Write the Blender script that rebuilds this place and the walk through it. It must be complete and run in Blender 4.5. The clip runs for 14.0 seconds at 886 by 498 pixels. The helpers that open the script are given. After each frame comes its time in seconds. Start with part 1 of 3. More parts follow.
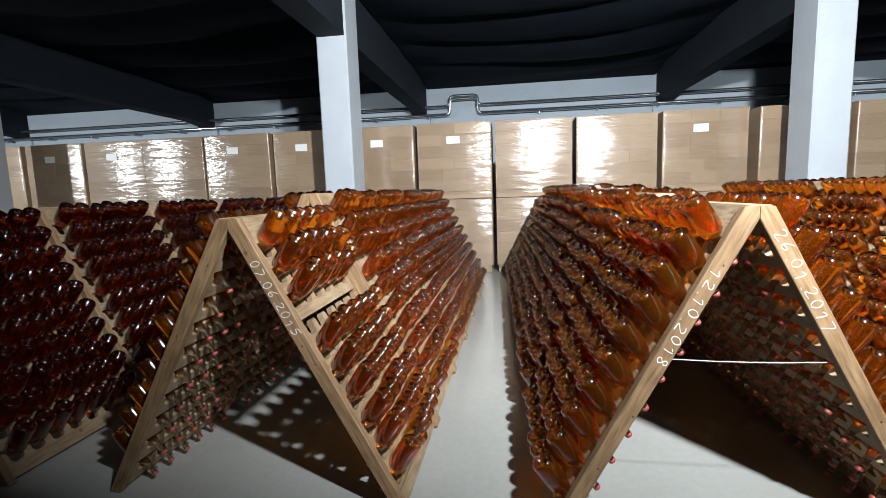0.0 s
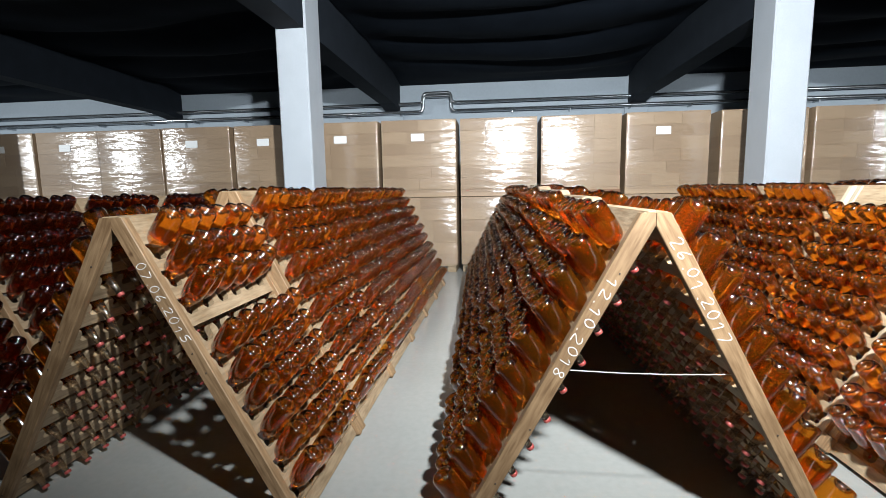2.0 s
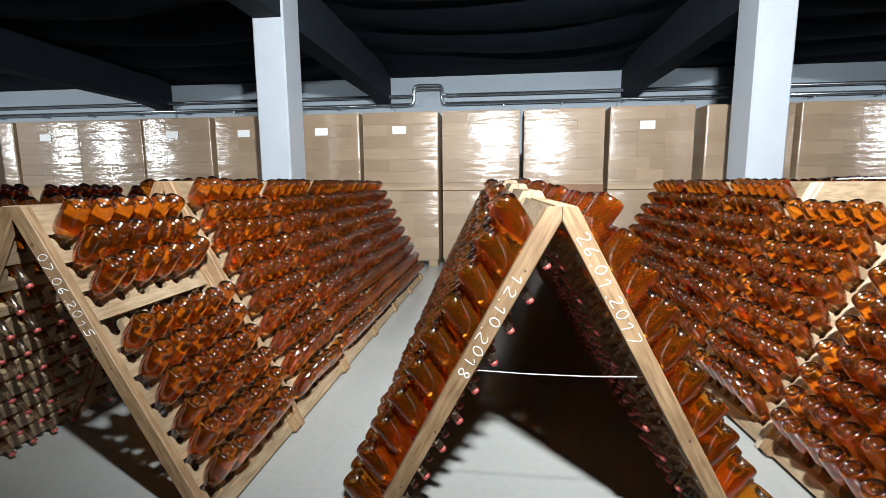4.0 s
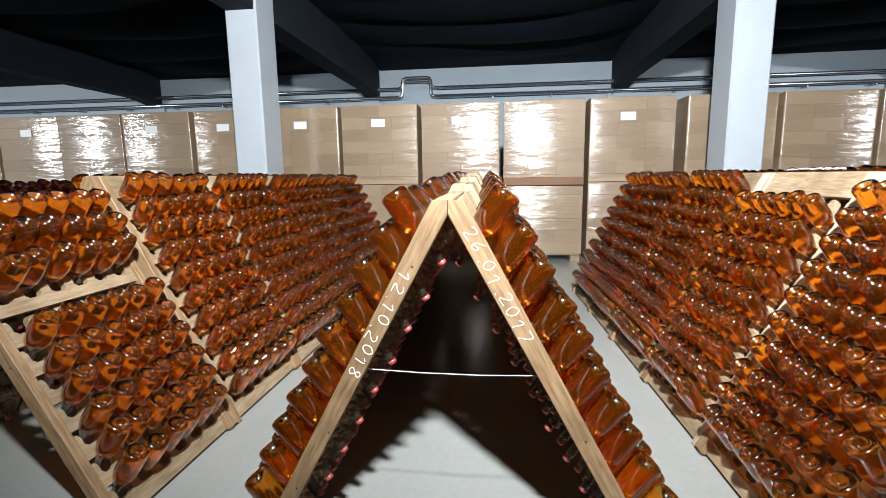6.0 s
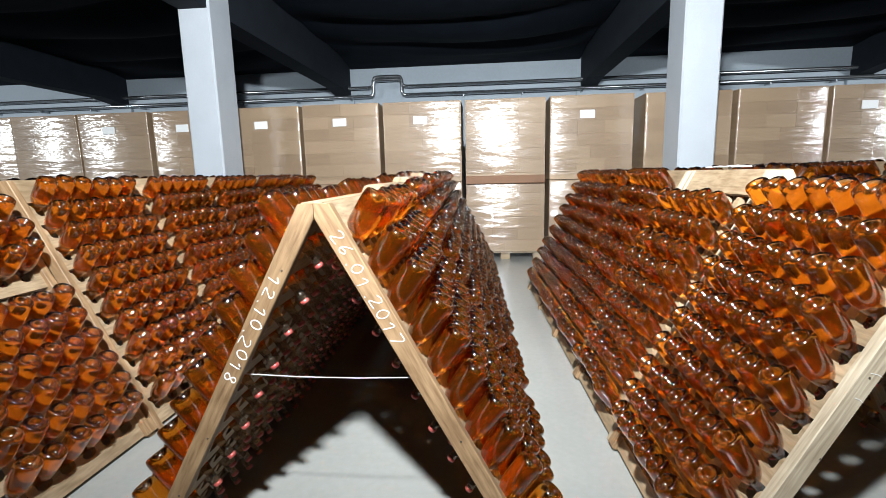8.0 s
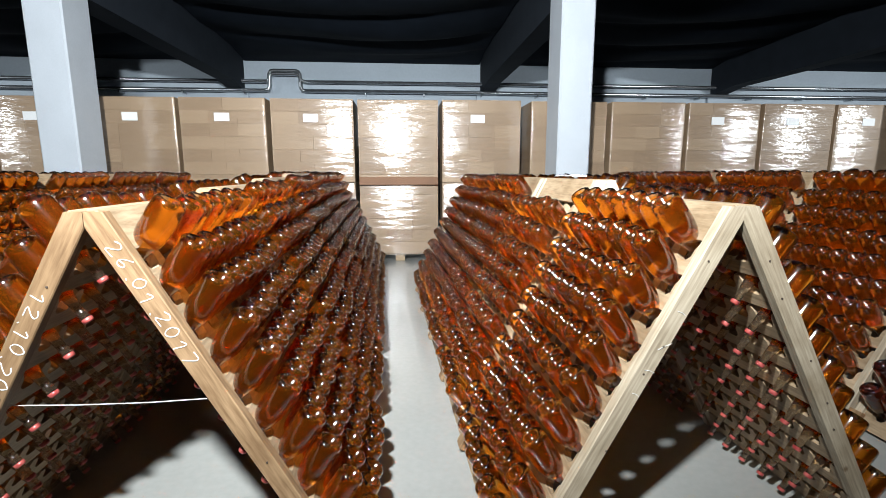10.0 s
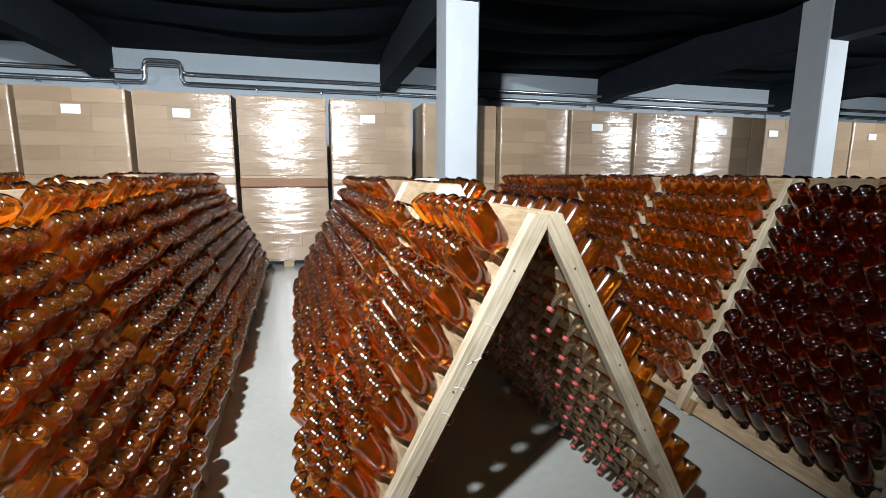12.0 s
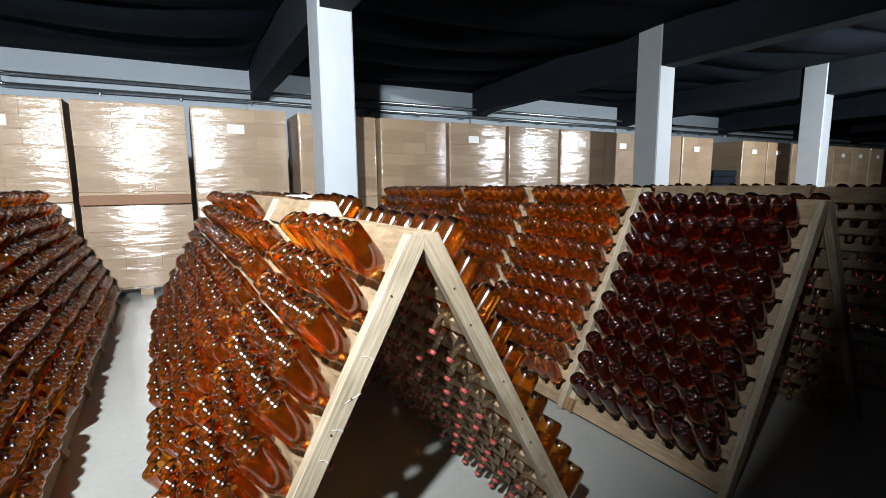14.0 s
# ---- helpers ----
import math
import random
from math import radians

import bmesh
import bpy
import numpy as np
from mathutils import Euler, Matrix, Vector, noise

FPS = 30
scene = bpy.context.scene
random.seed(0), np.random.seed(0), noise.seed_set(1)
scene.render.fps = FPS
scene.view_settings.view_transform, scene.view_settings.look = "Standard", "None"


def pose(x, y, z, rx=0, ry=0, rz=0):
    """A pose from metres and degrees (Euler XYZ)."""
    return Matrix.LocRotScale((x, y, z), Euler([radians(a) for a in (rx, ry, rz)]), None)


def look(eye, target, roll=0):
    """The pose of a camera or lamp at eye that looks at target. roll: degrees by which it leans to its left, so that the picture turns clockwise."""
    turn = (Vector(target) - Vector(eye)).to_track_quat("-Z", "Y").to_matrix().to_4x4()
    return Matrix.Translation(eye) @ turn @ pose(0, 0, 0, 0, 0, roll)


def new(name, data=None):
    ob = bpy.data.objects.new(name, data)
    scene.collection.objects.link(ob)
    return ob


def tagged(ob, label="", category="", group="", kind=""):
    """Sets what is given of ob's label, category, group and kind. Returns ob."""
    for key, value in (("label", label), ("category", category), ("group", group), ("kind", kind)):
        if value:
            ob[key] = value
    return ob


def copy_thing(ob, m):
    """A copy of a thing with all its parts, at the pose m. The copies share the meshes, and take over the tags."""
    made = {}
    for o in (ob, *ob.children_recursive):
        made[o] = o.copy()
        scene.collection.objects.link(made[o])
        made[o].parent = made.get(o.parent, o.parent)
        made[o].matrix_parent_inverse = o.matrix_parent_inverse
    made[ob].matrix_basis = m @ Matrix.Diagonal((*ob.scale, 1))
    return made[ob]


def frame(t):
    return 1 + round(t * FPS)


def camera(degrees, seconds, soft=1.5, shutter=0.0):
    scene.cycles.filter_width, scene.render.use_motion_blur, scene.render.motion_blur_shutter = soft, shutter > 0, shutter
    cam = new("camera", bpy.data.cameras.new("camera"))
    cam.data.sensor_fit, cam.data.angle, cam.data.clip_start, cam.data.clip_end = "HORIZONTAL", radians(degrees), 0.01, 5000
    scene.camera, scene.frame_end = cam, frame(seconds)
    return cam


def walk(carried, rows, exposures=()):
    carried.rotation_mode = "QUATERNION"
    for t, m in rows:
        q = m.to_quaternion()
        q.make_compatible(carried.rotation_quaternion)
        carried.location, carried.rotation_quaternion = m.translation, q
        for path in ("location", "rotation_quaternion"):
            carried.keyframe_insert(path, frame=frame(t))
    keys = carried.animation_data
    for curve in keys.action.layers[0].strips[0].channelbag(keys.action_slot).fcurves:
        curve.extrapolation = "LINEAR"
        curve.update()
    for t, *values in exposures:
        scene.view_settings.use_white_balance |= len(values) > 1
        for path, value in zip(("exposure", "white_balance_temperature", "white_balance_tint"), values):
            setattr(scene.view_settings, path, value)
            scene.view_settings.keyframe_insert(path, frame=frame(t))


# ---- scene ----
cam = camera(86.9, 14.0, soft=0.9)
PATH = [
    (0, (0.053, -0.04, 1.4), (-0.238, 1.923, 1.157), -1.9),
    (0.5, (0.127, 0.025, 1.4), (-0.154, 1.991, 1.158), -1.8),
    (1, (0.184, 0.071, 1.407), (-0.064, 2.041, 1.162), -1.7),
    (1.5, (0.27, 0.095, 1.407), (0.046, 2.067, 1.159), -1.4),
    (2, (0.378, 0.097, 1.406), (0.155, 2.068, 1.151), -1.0),
    (2.5, (0.476, 0.104, 1.402), (0.245, 2.073, 1.135), -0.5),
    (3, (0.548, 0.159, 1.393), (0.316, 2.127, 1.119), -0.4),
    (3.2, (0.574, 0.176, 1.391), (0.342, 2.143, 1.117), -0.4),
    (5.5, (1.013, 0.262, 1.394), (0.778, 2.225, 1.094), -0.8),
    (6, (1.085, 0.307, 1.386), (0.839, 2.268, 1.08), -0.8),
    (6.5, (1.153, 0.337, 1.392), (0.907, 2.298, 1.084), -1.1),
    (7, (1.25, 0.348, 1.395), (1.015, 2.31, 1.086), -1.6),
    (7.5, (1.368, 0.346, 1.393), (1.142, 2.309, 1.084), -1.7),
    (7.7, (1.408, 0.347, 1.392), (1.188, 2.31, 1.081), -1.6),
    (9.8, (1.738, 0.37, 1.419), (1.893, 2.337, 1.096), -0.0),
    (10, (1.799, 0.387, 1.417), (1.966, 2.354, 1.096), -0.1),
    (10.5, (1.945, 0.416, 1.418), (2.141, 2.381, 1.099), -0.1),
    (11, (2.069, 0.44, 1.419), (2.322, 2.398, 1.101), -0.1),
    (11.5, (2.142, 0.45, 1.424), (2.517, 2.388, 1.106), 0.1),
    (12, (2.178, 0.468, 1.43), (2.694, 2.374, 1.114), 0.3),
    (12.5, (2.203, 0.49, 1.438), (2.85, 2.357, 1.125), 0.0),
    (13, (2.219, 0.507, 1.449), (2.994, 2.326, 1.147), -0.2),
    (13.5, (2.238, 0.527, 1.452), (3.125, 2.297, 1.166), -0.3),
    (14, (2.252, 0.547, 1.455), (3.21, 2.281, 1.18), -0.6),
]
walk(cam, [(t, look(eye, target, roll)) for t, eye, target, roll in PATH])


# ---- world and lamps ----
world = bpy.data.worlds.new("cellar_dark")
scene.world = world
world.use_nodes = True
world.node_tree.nodes["Background"].inputs[0].default_value = (0.5, 0.6, 0.8, 1)
world.node_tree.nodes["Background"].inputs[1].default_value = 0.0
scene.view_settings.exposure = 0.0


def flood(x, y, z, watts, aim):
    lamp = bpy.data.lights.new("floodlight", "AREA")
    lamp.shape, lamp.size, lamp.energy = "DISK", 0.2, watts
    lamp.color = (0.88, 0.95, 1.0)
    lamp.spread = radians(145.5)
    ob = new("floodlight", lamp)
    ob.matrix_world = look((x, y, z), aim)
    return ob


# the row of floodlights over the cross aisle
flood(1.27, 0.05, 3.18, 990, (1.27, 10, 3.7))
flood(-13.0, 0.05, 3.18, 760, (-13.0, 10, 2.7))
flood(14.8, 0.05, 3.18, 860, (14.8, 10, 2.9))


# ---- materials ----
def material(name):
    m = bpy.data.materials.new(name)
    m.use_nodes = True
    nt = m.node_tree
    return m, nt, nt.nodes["Principled BSDF"]


def node(nt, kind, **values):
    n = nt.nodes.new(kind)
    for key, value in values.items():
        n.inputs[key.replace("_", " ")].default_value = value
    return n


def coords(nt, scale=(1, 1, 1), world_space=False):
    c = nt.nodes.new("ShaderNodeNewGeometry" if world_space else "ShaderNodeTexCoord")
    m = nt.nodes.new("ShaderNodeMapping")
    m.inputs["Scale"].default_value = scale
    nt.links.new(c.outputs["Position" if world_space else "Object"], m.inputs[0])
    return m.outputs[0]


def ramp(nt, source, stops):
    r = nt.nodes.new("ShaderNodeValToRGB")
    while len(r.color_ramp.elements) < len(stops):
        r.color_ramp.elements.new(0.5)
    for e, (p, c) in zip(r.color_ramp.elements, stops):
        e.position, e.color = p, (*c, 1)
    nt.links.new(source, r.inputs[0])
    return r.outputs[0]


def noise_of(nt, vector, scale, detail=4.0, rough=0.55):
    n = node(nt, "ShaderNodeTexNoise", Scale=scale, Detail=detail, Roughness=rough)
    nt.links.new(vector, n.inputs["Vector"])
    return n.outputs["Fac"]


def blend(nt, a, b, fac, mode="MULTIPLY"):
    m = nt.nodes.new("ShaderNodeMix")
    m.data_type, m.blend_type = "RGBA", mode
    m.inputs[0].default_value = fac
    nt.links.new(a, m.inputs[6])
    nt.links.new(b, m.inputs[7])
    return m.outputs[2]


def bump(nt, bsdf, height, strength, distance=0.01):
    b = node(nt, "ShaderNodeBump", Strength=strength, Distance=distance)
    nt.links.new(height, b.inputs["Height"])
    nt.links.new(b.outputs[0], bsdf.inputs["Normal"])
    return b


def wood(name, dark, light, scale, along=False):
    """Sawn softwood, grain along the longest axis of the piece."""
    m, nt, p = material(name)
    v = coords(nt, scale)
    info = nt.nodes.new("ShaderNodeObjectInfo")
    if along:
        uv, move, size = nt.nodes.new("ShaderNodeTexCoord"), nt.nodes.new("ShaderNodeVectorMath"), nt.nodes.new("ShaderNodeMapping")
        size.inputs["Scale"].default_value = scale
        nt.links.new(uv.outputs["UV"], size.inputs[0])
        nt.links.new(size.outputs[0], move.inputs[0])
        spread = nt.nodes.new("ShaderNodeVectorMath")
        spread.operation = "SCALE"
        spread.inputs[0].default_value = (7.0, 31.0, 13.0)
        nt.links.new(info.outputs["Random"], spread.inputs["Scale"])
        nt.links.new(spread.outputs[0], move.inputs[1])
        v = move.outputs[0]
    grain = noise_of(nt, v, 9.0, 6.0, 0.6)
    stain = noise_of(nt, coords(nt, (1, 1, 1), True), 5.0, 3.0)
    a = ramp(nt, grain, [(0.3, dark), (0.62, light)])
    b = ramp(nt, stain, [(0.3, (0.62, 0.57, 0.5)), (0.6, (1, 1, 1))])
    tone = ramp(nt, info.outputs["Random"], [(0, (0.74, 0.72, 0.68)), (1, (1.05, 1.03, 1.0))])
    knots = node(nt, "ShaderNodeTexVoronoi", Scale=6.0)
    nt.links.new(coords(nt, (1, 1, 1), True), knots.inputs["Vector"])
    k = ramp(nt, knots.outputs["Distance"], [(0.03, (0.35, 0.24, 0.15)), (0.09, (1, 1, 1))])
    c = blend(nt, blend(nt, a, b, 0.8), blend(nt, tone, k, 0.8), 1.0)
    nt.links.new(c, p.inputs["Base Color"])
    p.inputs["Roughness"].default_value = 0.62
    bump(nt, p, grain, 0.35, 0.004)
    return m


WOOD_RACK = wood("rack_wood", (0.175, 0.098, 0.045), (0.33, 0.212, 0.115), (0.9, 9, 9), True)
WOOD_SLAT = wood("slat_wood", (0.22, 0.15, 0.086), (0.36, 0.268, 0.172), (9, 1.1, 9), True)
WOOD_OLD = wood("weathered_rack_wood", (0.31, 0.25, 0.175), (0.50, 0.425, 0.32), (0.7, 14, 14), True)
WOOD_PALLET = wood("pallet_wood", (0.17, 0.12, 0.065), (0.30, 0.22, 0.135), (1.2, 6, 6))


def glass(name, low, high, clear, cloud):
    """Glossy bottle glass, tinted and clouded by what stands behind it."""
    m, nt, p = material(name)
    info = nt.nodes.new("ShaderNodeNewGeometry")
    each, both = nt.nodes.new("ShaderNodeObjectInfo"), nt.nodes.new("ShaderNodeMath")
    both.operation = "PINGPONG"
    both.inputs[1].default_value = 1.0
    total = nt.nodes.new("ShaderNodeMath")
    nt.links.new(info.outputs["Random Per Island"], total.inputs[0])
    nt.links.new(each.outputs["Random"], total.inputs[1])
    nt.links.new(total.outputs[0], both.inputs[0])
    nt.links.new(ramp(nt, both.outputs[0], [(0, low), (1, high)]), p.inputs["Base Color"])
    p.inputs["IOR"].default_value = 1.38
    p.inputs["Roughness"].default_value = cloud
    p.inputs["Transmission Weight"].default_value = clear
    p.inputs["Coat Weight"].default_value = 1.0
    p.inputs["Coat IOR"].default_value = 1.6
    v = coords(nt, (1, 1, 1), True)
    smear = nt.nodes.new("ShaderNodeMapRange")
    smear.inputs["To Min"].default_value, smear.inputs["To Max"].default_value = 0.04, 0.16
    nt.links.new(noise_of(nt, v, 55.0), smear.inputs["Value"])
    nt.links.new(smear.outputs[0], p.inputs["Coat Roughness"])
    bump(nt, p, noise_of(nt, v, 22.0, 2.0), 0.05, 0.004)
    return m


# cloudy wine in the body of a bottle; clear glass at the air pocket under the base and at the neck
GLASS = glass("amber_wine_behind_glass", (0.54, 0.14, 0.006), (0.82, 0.258, 0.016), 0.975, 0.10)
CLEAR = glass("clear_brownish_glass", (0.42, 0.255, 0.12), (0.58, 0.39, 0.22), 1.0, 0.05)
NECK_GLASS = glass("clear_neck_glass", (0.66, 0.52, 0.36), (0.80, 0.66, 0.48), 0.985, 0.05)
DARK_GLASS = glass("dark_red_wine_behind_glass", (0.24, 0.030, 0.005), (0.36, 0.056, 0.010), 0.99, 0.10)
DARK_CLEAR = glass("clear_dark_glass", (0.20, 0.10, 0.07), (0.30, 0.17, 0.12), 1.0, 0.05)


def crown():
    m, nt, p = material("red_crown_cap")
    n = noise_of(nt, coords(nt, (1, 1, 1), True), 60.0)
    nt.links.new(ramp(nt, n, [(0.3, (0.26, 0.025, 0.025)), (0.7, (0.50, 0.12, 0.10))]), p.inputs["Base Color"])
    p.inputs["Roughness"].default_value = 0.35
    p.inputs["Metallic"].default_value = 0.3
    return m


CROWN = crown()


def plain(name, colour, rough, spread=0.12, scale=3.0, relief=0.1, metal=0.0, gloss=0.5):
    m, nt, p = material(name)
    v = coords(nt, (1, 1, 1), True)
    big, fine = noise_of(nt, v, scale, 5.0), noise_of(nt, v, scale * 22, 3.0)
    lo, hi = [c * (1 - spread) for c in colour], [min(1, c * (1 + spread)) for c in colour]
    a = ramp(nt, big, [(0.3, lo), (0.7, hi)])
    b = ramp(nt, fine, [(0.3, (0.9, 0.9, 0.9)), (0.7, (1, 1, 1))])
    nt.links.new(blend(nt, a, b, 0.7), p.inputs["Base Color"])
    p.inputs["Roughness"].default_value = rough
    p.inputs["Metallic"].default_value = metal
    p.inputs["Specular IOR Level"].default_value = gloss
    bump(nt, p, fine, relief, 0.003)
    return m


PAINT = plain("white_column_paint", (0.40, 0.425, 0.455), 0.55, 0.04)
WALL = plain("pale_blue_grey_wall_paint", (0.36, 0.41, 0.455), 0.7, 0.05, 0.8)
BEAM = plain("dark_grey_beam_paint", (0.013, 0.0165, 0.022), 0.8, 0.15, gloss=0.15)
FABRIC = plain("black_ceiling_fabric", (0.007, 0.0096, 0.014), 0.8, 0.2, 2.0, 0.3, gloss=0.06)
FLOOR = plain("grey_epoxy_floor", (0.298, 0.297, 0.275), 0.22, 0.06, 1.2, 0.03)
STEEL = plain("galvanised_pipe", (0.42, 0.44, 0.46), 0.24, 0.1, 4.0, 0.1, 0.9)
LABEL = plain("white_paper", (0.66, 0.66, 0.65), 0.5, 0.03)
CHALK = plain("white_chalk", (0.72, 0.72, 0.7), 0.8, 0.1, 40.0)
THREAD = plain("white_cord", (0.6, 0.6, 0.59), 0.6, 0.03)
SCRAP = plain("whitish_plastic_film", (0.75, 0.78, 0.8), 0.25, 0.1, 8.0, 0.3)
BROWN = plain("brown_card_sheet", (0.16, 0.075, 0.035), 0.7, 0.1)


def cardboard():
    m, nt, p = material("brown_cardboard")
    info = nt.nodes.new("ShaderNodeObjectInfo")
    tone = ramp(nt, info.outputs["Random"], [(0, (0.255, 0.168, 0.1)), (1, (0.33, 0.228, 0.14))])
    f = noise_of(nt, coords(nt, (1, 1, 14), True), 3.0, 5.0)
    nt.links.new(blend(nt, tone, ramp(nt, f, [(0.3, (0.88, 0.87, 0.85)), (0.7, (1, 1, 1))]), 1.0), p.inputs["Base Color"])
    p.inputs["Roughness"].default_value = 0.6
    bump(nt, p, f, 0.2, 0.004)
    return m


CARD = cardboard()


def film_wrap():
    """Clear stretch film: mostly see-through, with a gloss that breaks up on its wrinkles."""
    m, nt, p = material("clear_stretch_film")
    out = nt.nodes["Material Output"]
    gloss = node(nt, "ShaderNodeBsdfGlossy", Roughness=0.17)
    gloss.inputs["Color"].default_value = (1, 1, 1, 1)
    clear = nt.nodes.new("ShaderNodeBsdfTransparent")
    clear.inputs["Color"].default_value = (0.97, 0.97, 0.97, 1)
    mix = nt.nodes.new("ShaderNodeMixShader")
    info = nt.nodes.new("ShaderNodeObjectInfo")
    slack = nt.nodes.new("ShaderNodeMapRange")
    slack.inputs["To Min"].default_value, slack.inputs["To Max"].default_value = 0.065, 0.11
    nt.links.new(info.outputs["Random"], slack.inputs["Value"])
    nt.links.new(slack.outputs[0], mix.inputs[0])
    big = noise_of(nt, coords(nt, (0.45, 0.45, 2.4), True), 3.6, 4.0, 0.55)
    fine = noise_of(nt, coords(nt, (1.0, 1.0, 4.5), True), 13.0, 4.0, 0.6)
    b = node(nt, "ShaderNodeBump", Strength=0.85, Distance=0.035)
    nt.links.new(big, b.inputs["Height"])
    c = node(nt, "ShaderNodeBump", Strength=0.12, Distance=0.004)
    nt.links.new(fine, c.inputs["Height"])
    nt.links.new(b.outputs[0], c.inputs["Normal"])
    nt.links.new(c.outputs[0], gloss.inputs["Normal"])
    nt.links.new(clear.outputs[0], mix.inputs[1])
    nt.links.new(gloss.outputs[0], mix.inputs[2])
    nt.links.new(mix.outputs[0], out.inputs["Surface"])
    return m


FILM = film_wrap()


# ---- mesh helpers ----
def mesh_of(name, bm, mat, smooth=False):
    bm.normal_update()
    me = bpy.data.meshes.new(name)
    bm.to_mesh(me)
    bm.free()
    me.materials.append(mat)
    if smooth:
        me.polygons.foreach_set("use_smooth", [True] * len(me.polygons))
    return me


def part(name, bm, mat, parent, label="", smooth=False):
    ob = new(name, mesh_of(name, bm, mat, smooth))
    ob.parent = parent
    return tagged(ob, label)


def box(bm, x0, x1, y0, y1, z0, z1, bevel=0.0, m=None):
    made = bmesh.ops.create_cube(bm, size=1.0)
    mat = Matrix.Translation(((x0 + x1) / 2, (y0 + y1) / 2, (z0 + z1) / 2)) @ Matrix.Diagonal((x1 - x0, y1 - y0, z1 - z0, 1))
    bmesh.ops.transform(bm, matrix=mat, verts=made["verts"])
    if bevel:
        edges = list({e for v in made["verts"] for e in v.link_edges})
        bmesh.ops.bevel(bm, geom=edges, offset=bevel, segments=1, affect="EDGES")
    return bm


def boxed(*sizes, bevel=0.0):
    return box(bmesh.new(), *sizes, bevel=bevel)


def structure(name, bm, mat, label, category, smooth=False):
    return tagged(new(name, mesh_of(name, bm, mat, smooth)), label, category, kind="structure")


# ---- the room ----
X0, X1, Y0, Y1, TOP = -20.0, 42.0, -6.0, 13.65, 4.9
structure("floor", boxed(X0 - 0.3, X1 + 0.3, Y0 - 0.3, Y1 + 0.3, -0.2, 0), FLOOR, "smooth pale grey epoxy cellar floor", "floor")
structure("wall_north", boxed(X0, X1, Y1, Y1 + 0.3, 0, TOP), WALL, "pale blue-grey painted cellar wall behind the pallets", "wall")
# the south wall is out of view; beam paint on it keeps bounced light low
structure("wall_south", boxed(X0, X1, Y0 - 0.3, Y0, 0, TOP), BEAM, "unseen south cellar wall, made dark to cut bounced light", "wall")
structure("wall_west", boxed(X0 - 0.3, X0, Y0 - 0.3, Y1 + 0.3, 0, TOP), WALL, "pale blue-grey painted cellar wall", "wall")
structure("wall_east", boxed(X1, X1 + 0.3, Y0 - 0.3, Y1 + 0.3, 0, TOP), WALL, "pale blue-grey painted cellar wall", "wall")
structure("ceiling_slab", boxed(X0 - 0.3, X1 + 0.3, Y0 - 0.3, Y1 + 0.3, TOP, TOP + 0.2), BEAM, "dark concrete ceiling slab above the fabric", "ceiling")

BAYS = [-15.84 + 6.665 * k for k in range(9)]  # column lines; -2.51, 4.155, 10.82 ...
COL_W, COL_Y0, COL_Y1, BEAM_Z = 0.46, 6.8, 7.35, 3.70


def column(x):
    ob = tagged(new("column", mesh_of("column", boxed(x - COL_W / 2, x + COL_W / 2, COL_Y0, COL_Y1, 0, TOP, bevel=0.02), PAINT)),
                "white-painted square concrete column among the racks", "column", "concrete columns", "structure")
    return ob


def beam(x):
    bm = bmesh.new()
    w = COL_W / 2 - 0.03
    side = [(Y0, BEAM_Z), (COL_Y0 - 0.004, BEAM_Z), (COL_Y1 + 0.004, BEAM_Z), (Y1 - 0.9, BEAM_Z), (Y1 - 0.004, BEAM_Z - 0.12), (Y1 - 0.004, TOP - 0.004), (Y0, TOP - 0.004)]
    a = [bm.verts.new((x - w, y, z)) for y, z in side]
    b = [bm.verts.new((x + w, y, z)) for y, z in side]
    bm.faces.new(a), bm.faces.new(b[::-1])
    for i in range(len(side)):
        j = (i + 1) % len(side)
        bm.faces.new((a[j], a[i], b[i], b[j]))
    bmesh.ops.recalc_face_normals(bm, faces=bm.faces)
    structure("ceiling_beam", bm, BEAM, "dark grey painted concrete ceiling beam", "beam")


for x in BAYS:
    column(x), beam(x)
    # shallow pilaster under the beam's end
    structure("wall_pilaster", boxed(x - 0.3, x + 0.3, Y1 - 0.08, Y1 - 0.002, 0, BEAM_Z - 0.13, bevel=0.01), WALL, "shallow blue-grey wall pilaster under a beam", "pilaster")


def drape(x0, x1):
    """Black cloth slung below the slab between two beams, in soft folds across the bay."""
    nx, ny = 34, 150
    verts, faces = [], []
    for j in range(ny + 1):
        y = Y0 + (Y1 - 0.01 - Y0) * j / ny
        for i in range(nx + 1):
            u = i / nx
            sag = 0.10 * math.sin(math.pi * u) ** 0.8
            w = noise.noise((x0 * 0.7 + u * 1.6, y * 0.55, 3.1)) * 0.16 + noise.noise((x0 + u * 2.5, y * 1.5, 8.2)) * 0.07
            fold = 0.10 * (1 - 2 * abs(math.sin(y * 1.9 + 0.7 * math.sin(u * 3.0 + x0))) ** 0.7) * (0.4 + 0.6 * math.sin(math.pi * u))
            edge = min(1.0, (Y1 - y) / 1.0)
            verts.append((x0 + (x1 - x0) * u, y, 4.48 - 0.16 * (1 - edge) - (sag - w - fold) * edge * min(1, 0.3 + 4 * u * (1 - u) * 2)))
    for j in range(ny):
        for i in range(nx):
            a = j * (nx + 1) + i
            faces.append((a, a + 1, a + nx + 2, a + nx + 1))
    me = bpy.data.meshes.new("ceiling_drape")
    me.from_pydata(verts, [], faces)
    me.materials.append(FABRIC)
    me.polygons.foreach_set("use_smooth", [True] * len(me.polygons))
    tagged(new("ceiling_drape", me), "black cloth slung in folds below the ceiling", "ceiling fabric", kind="structure")


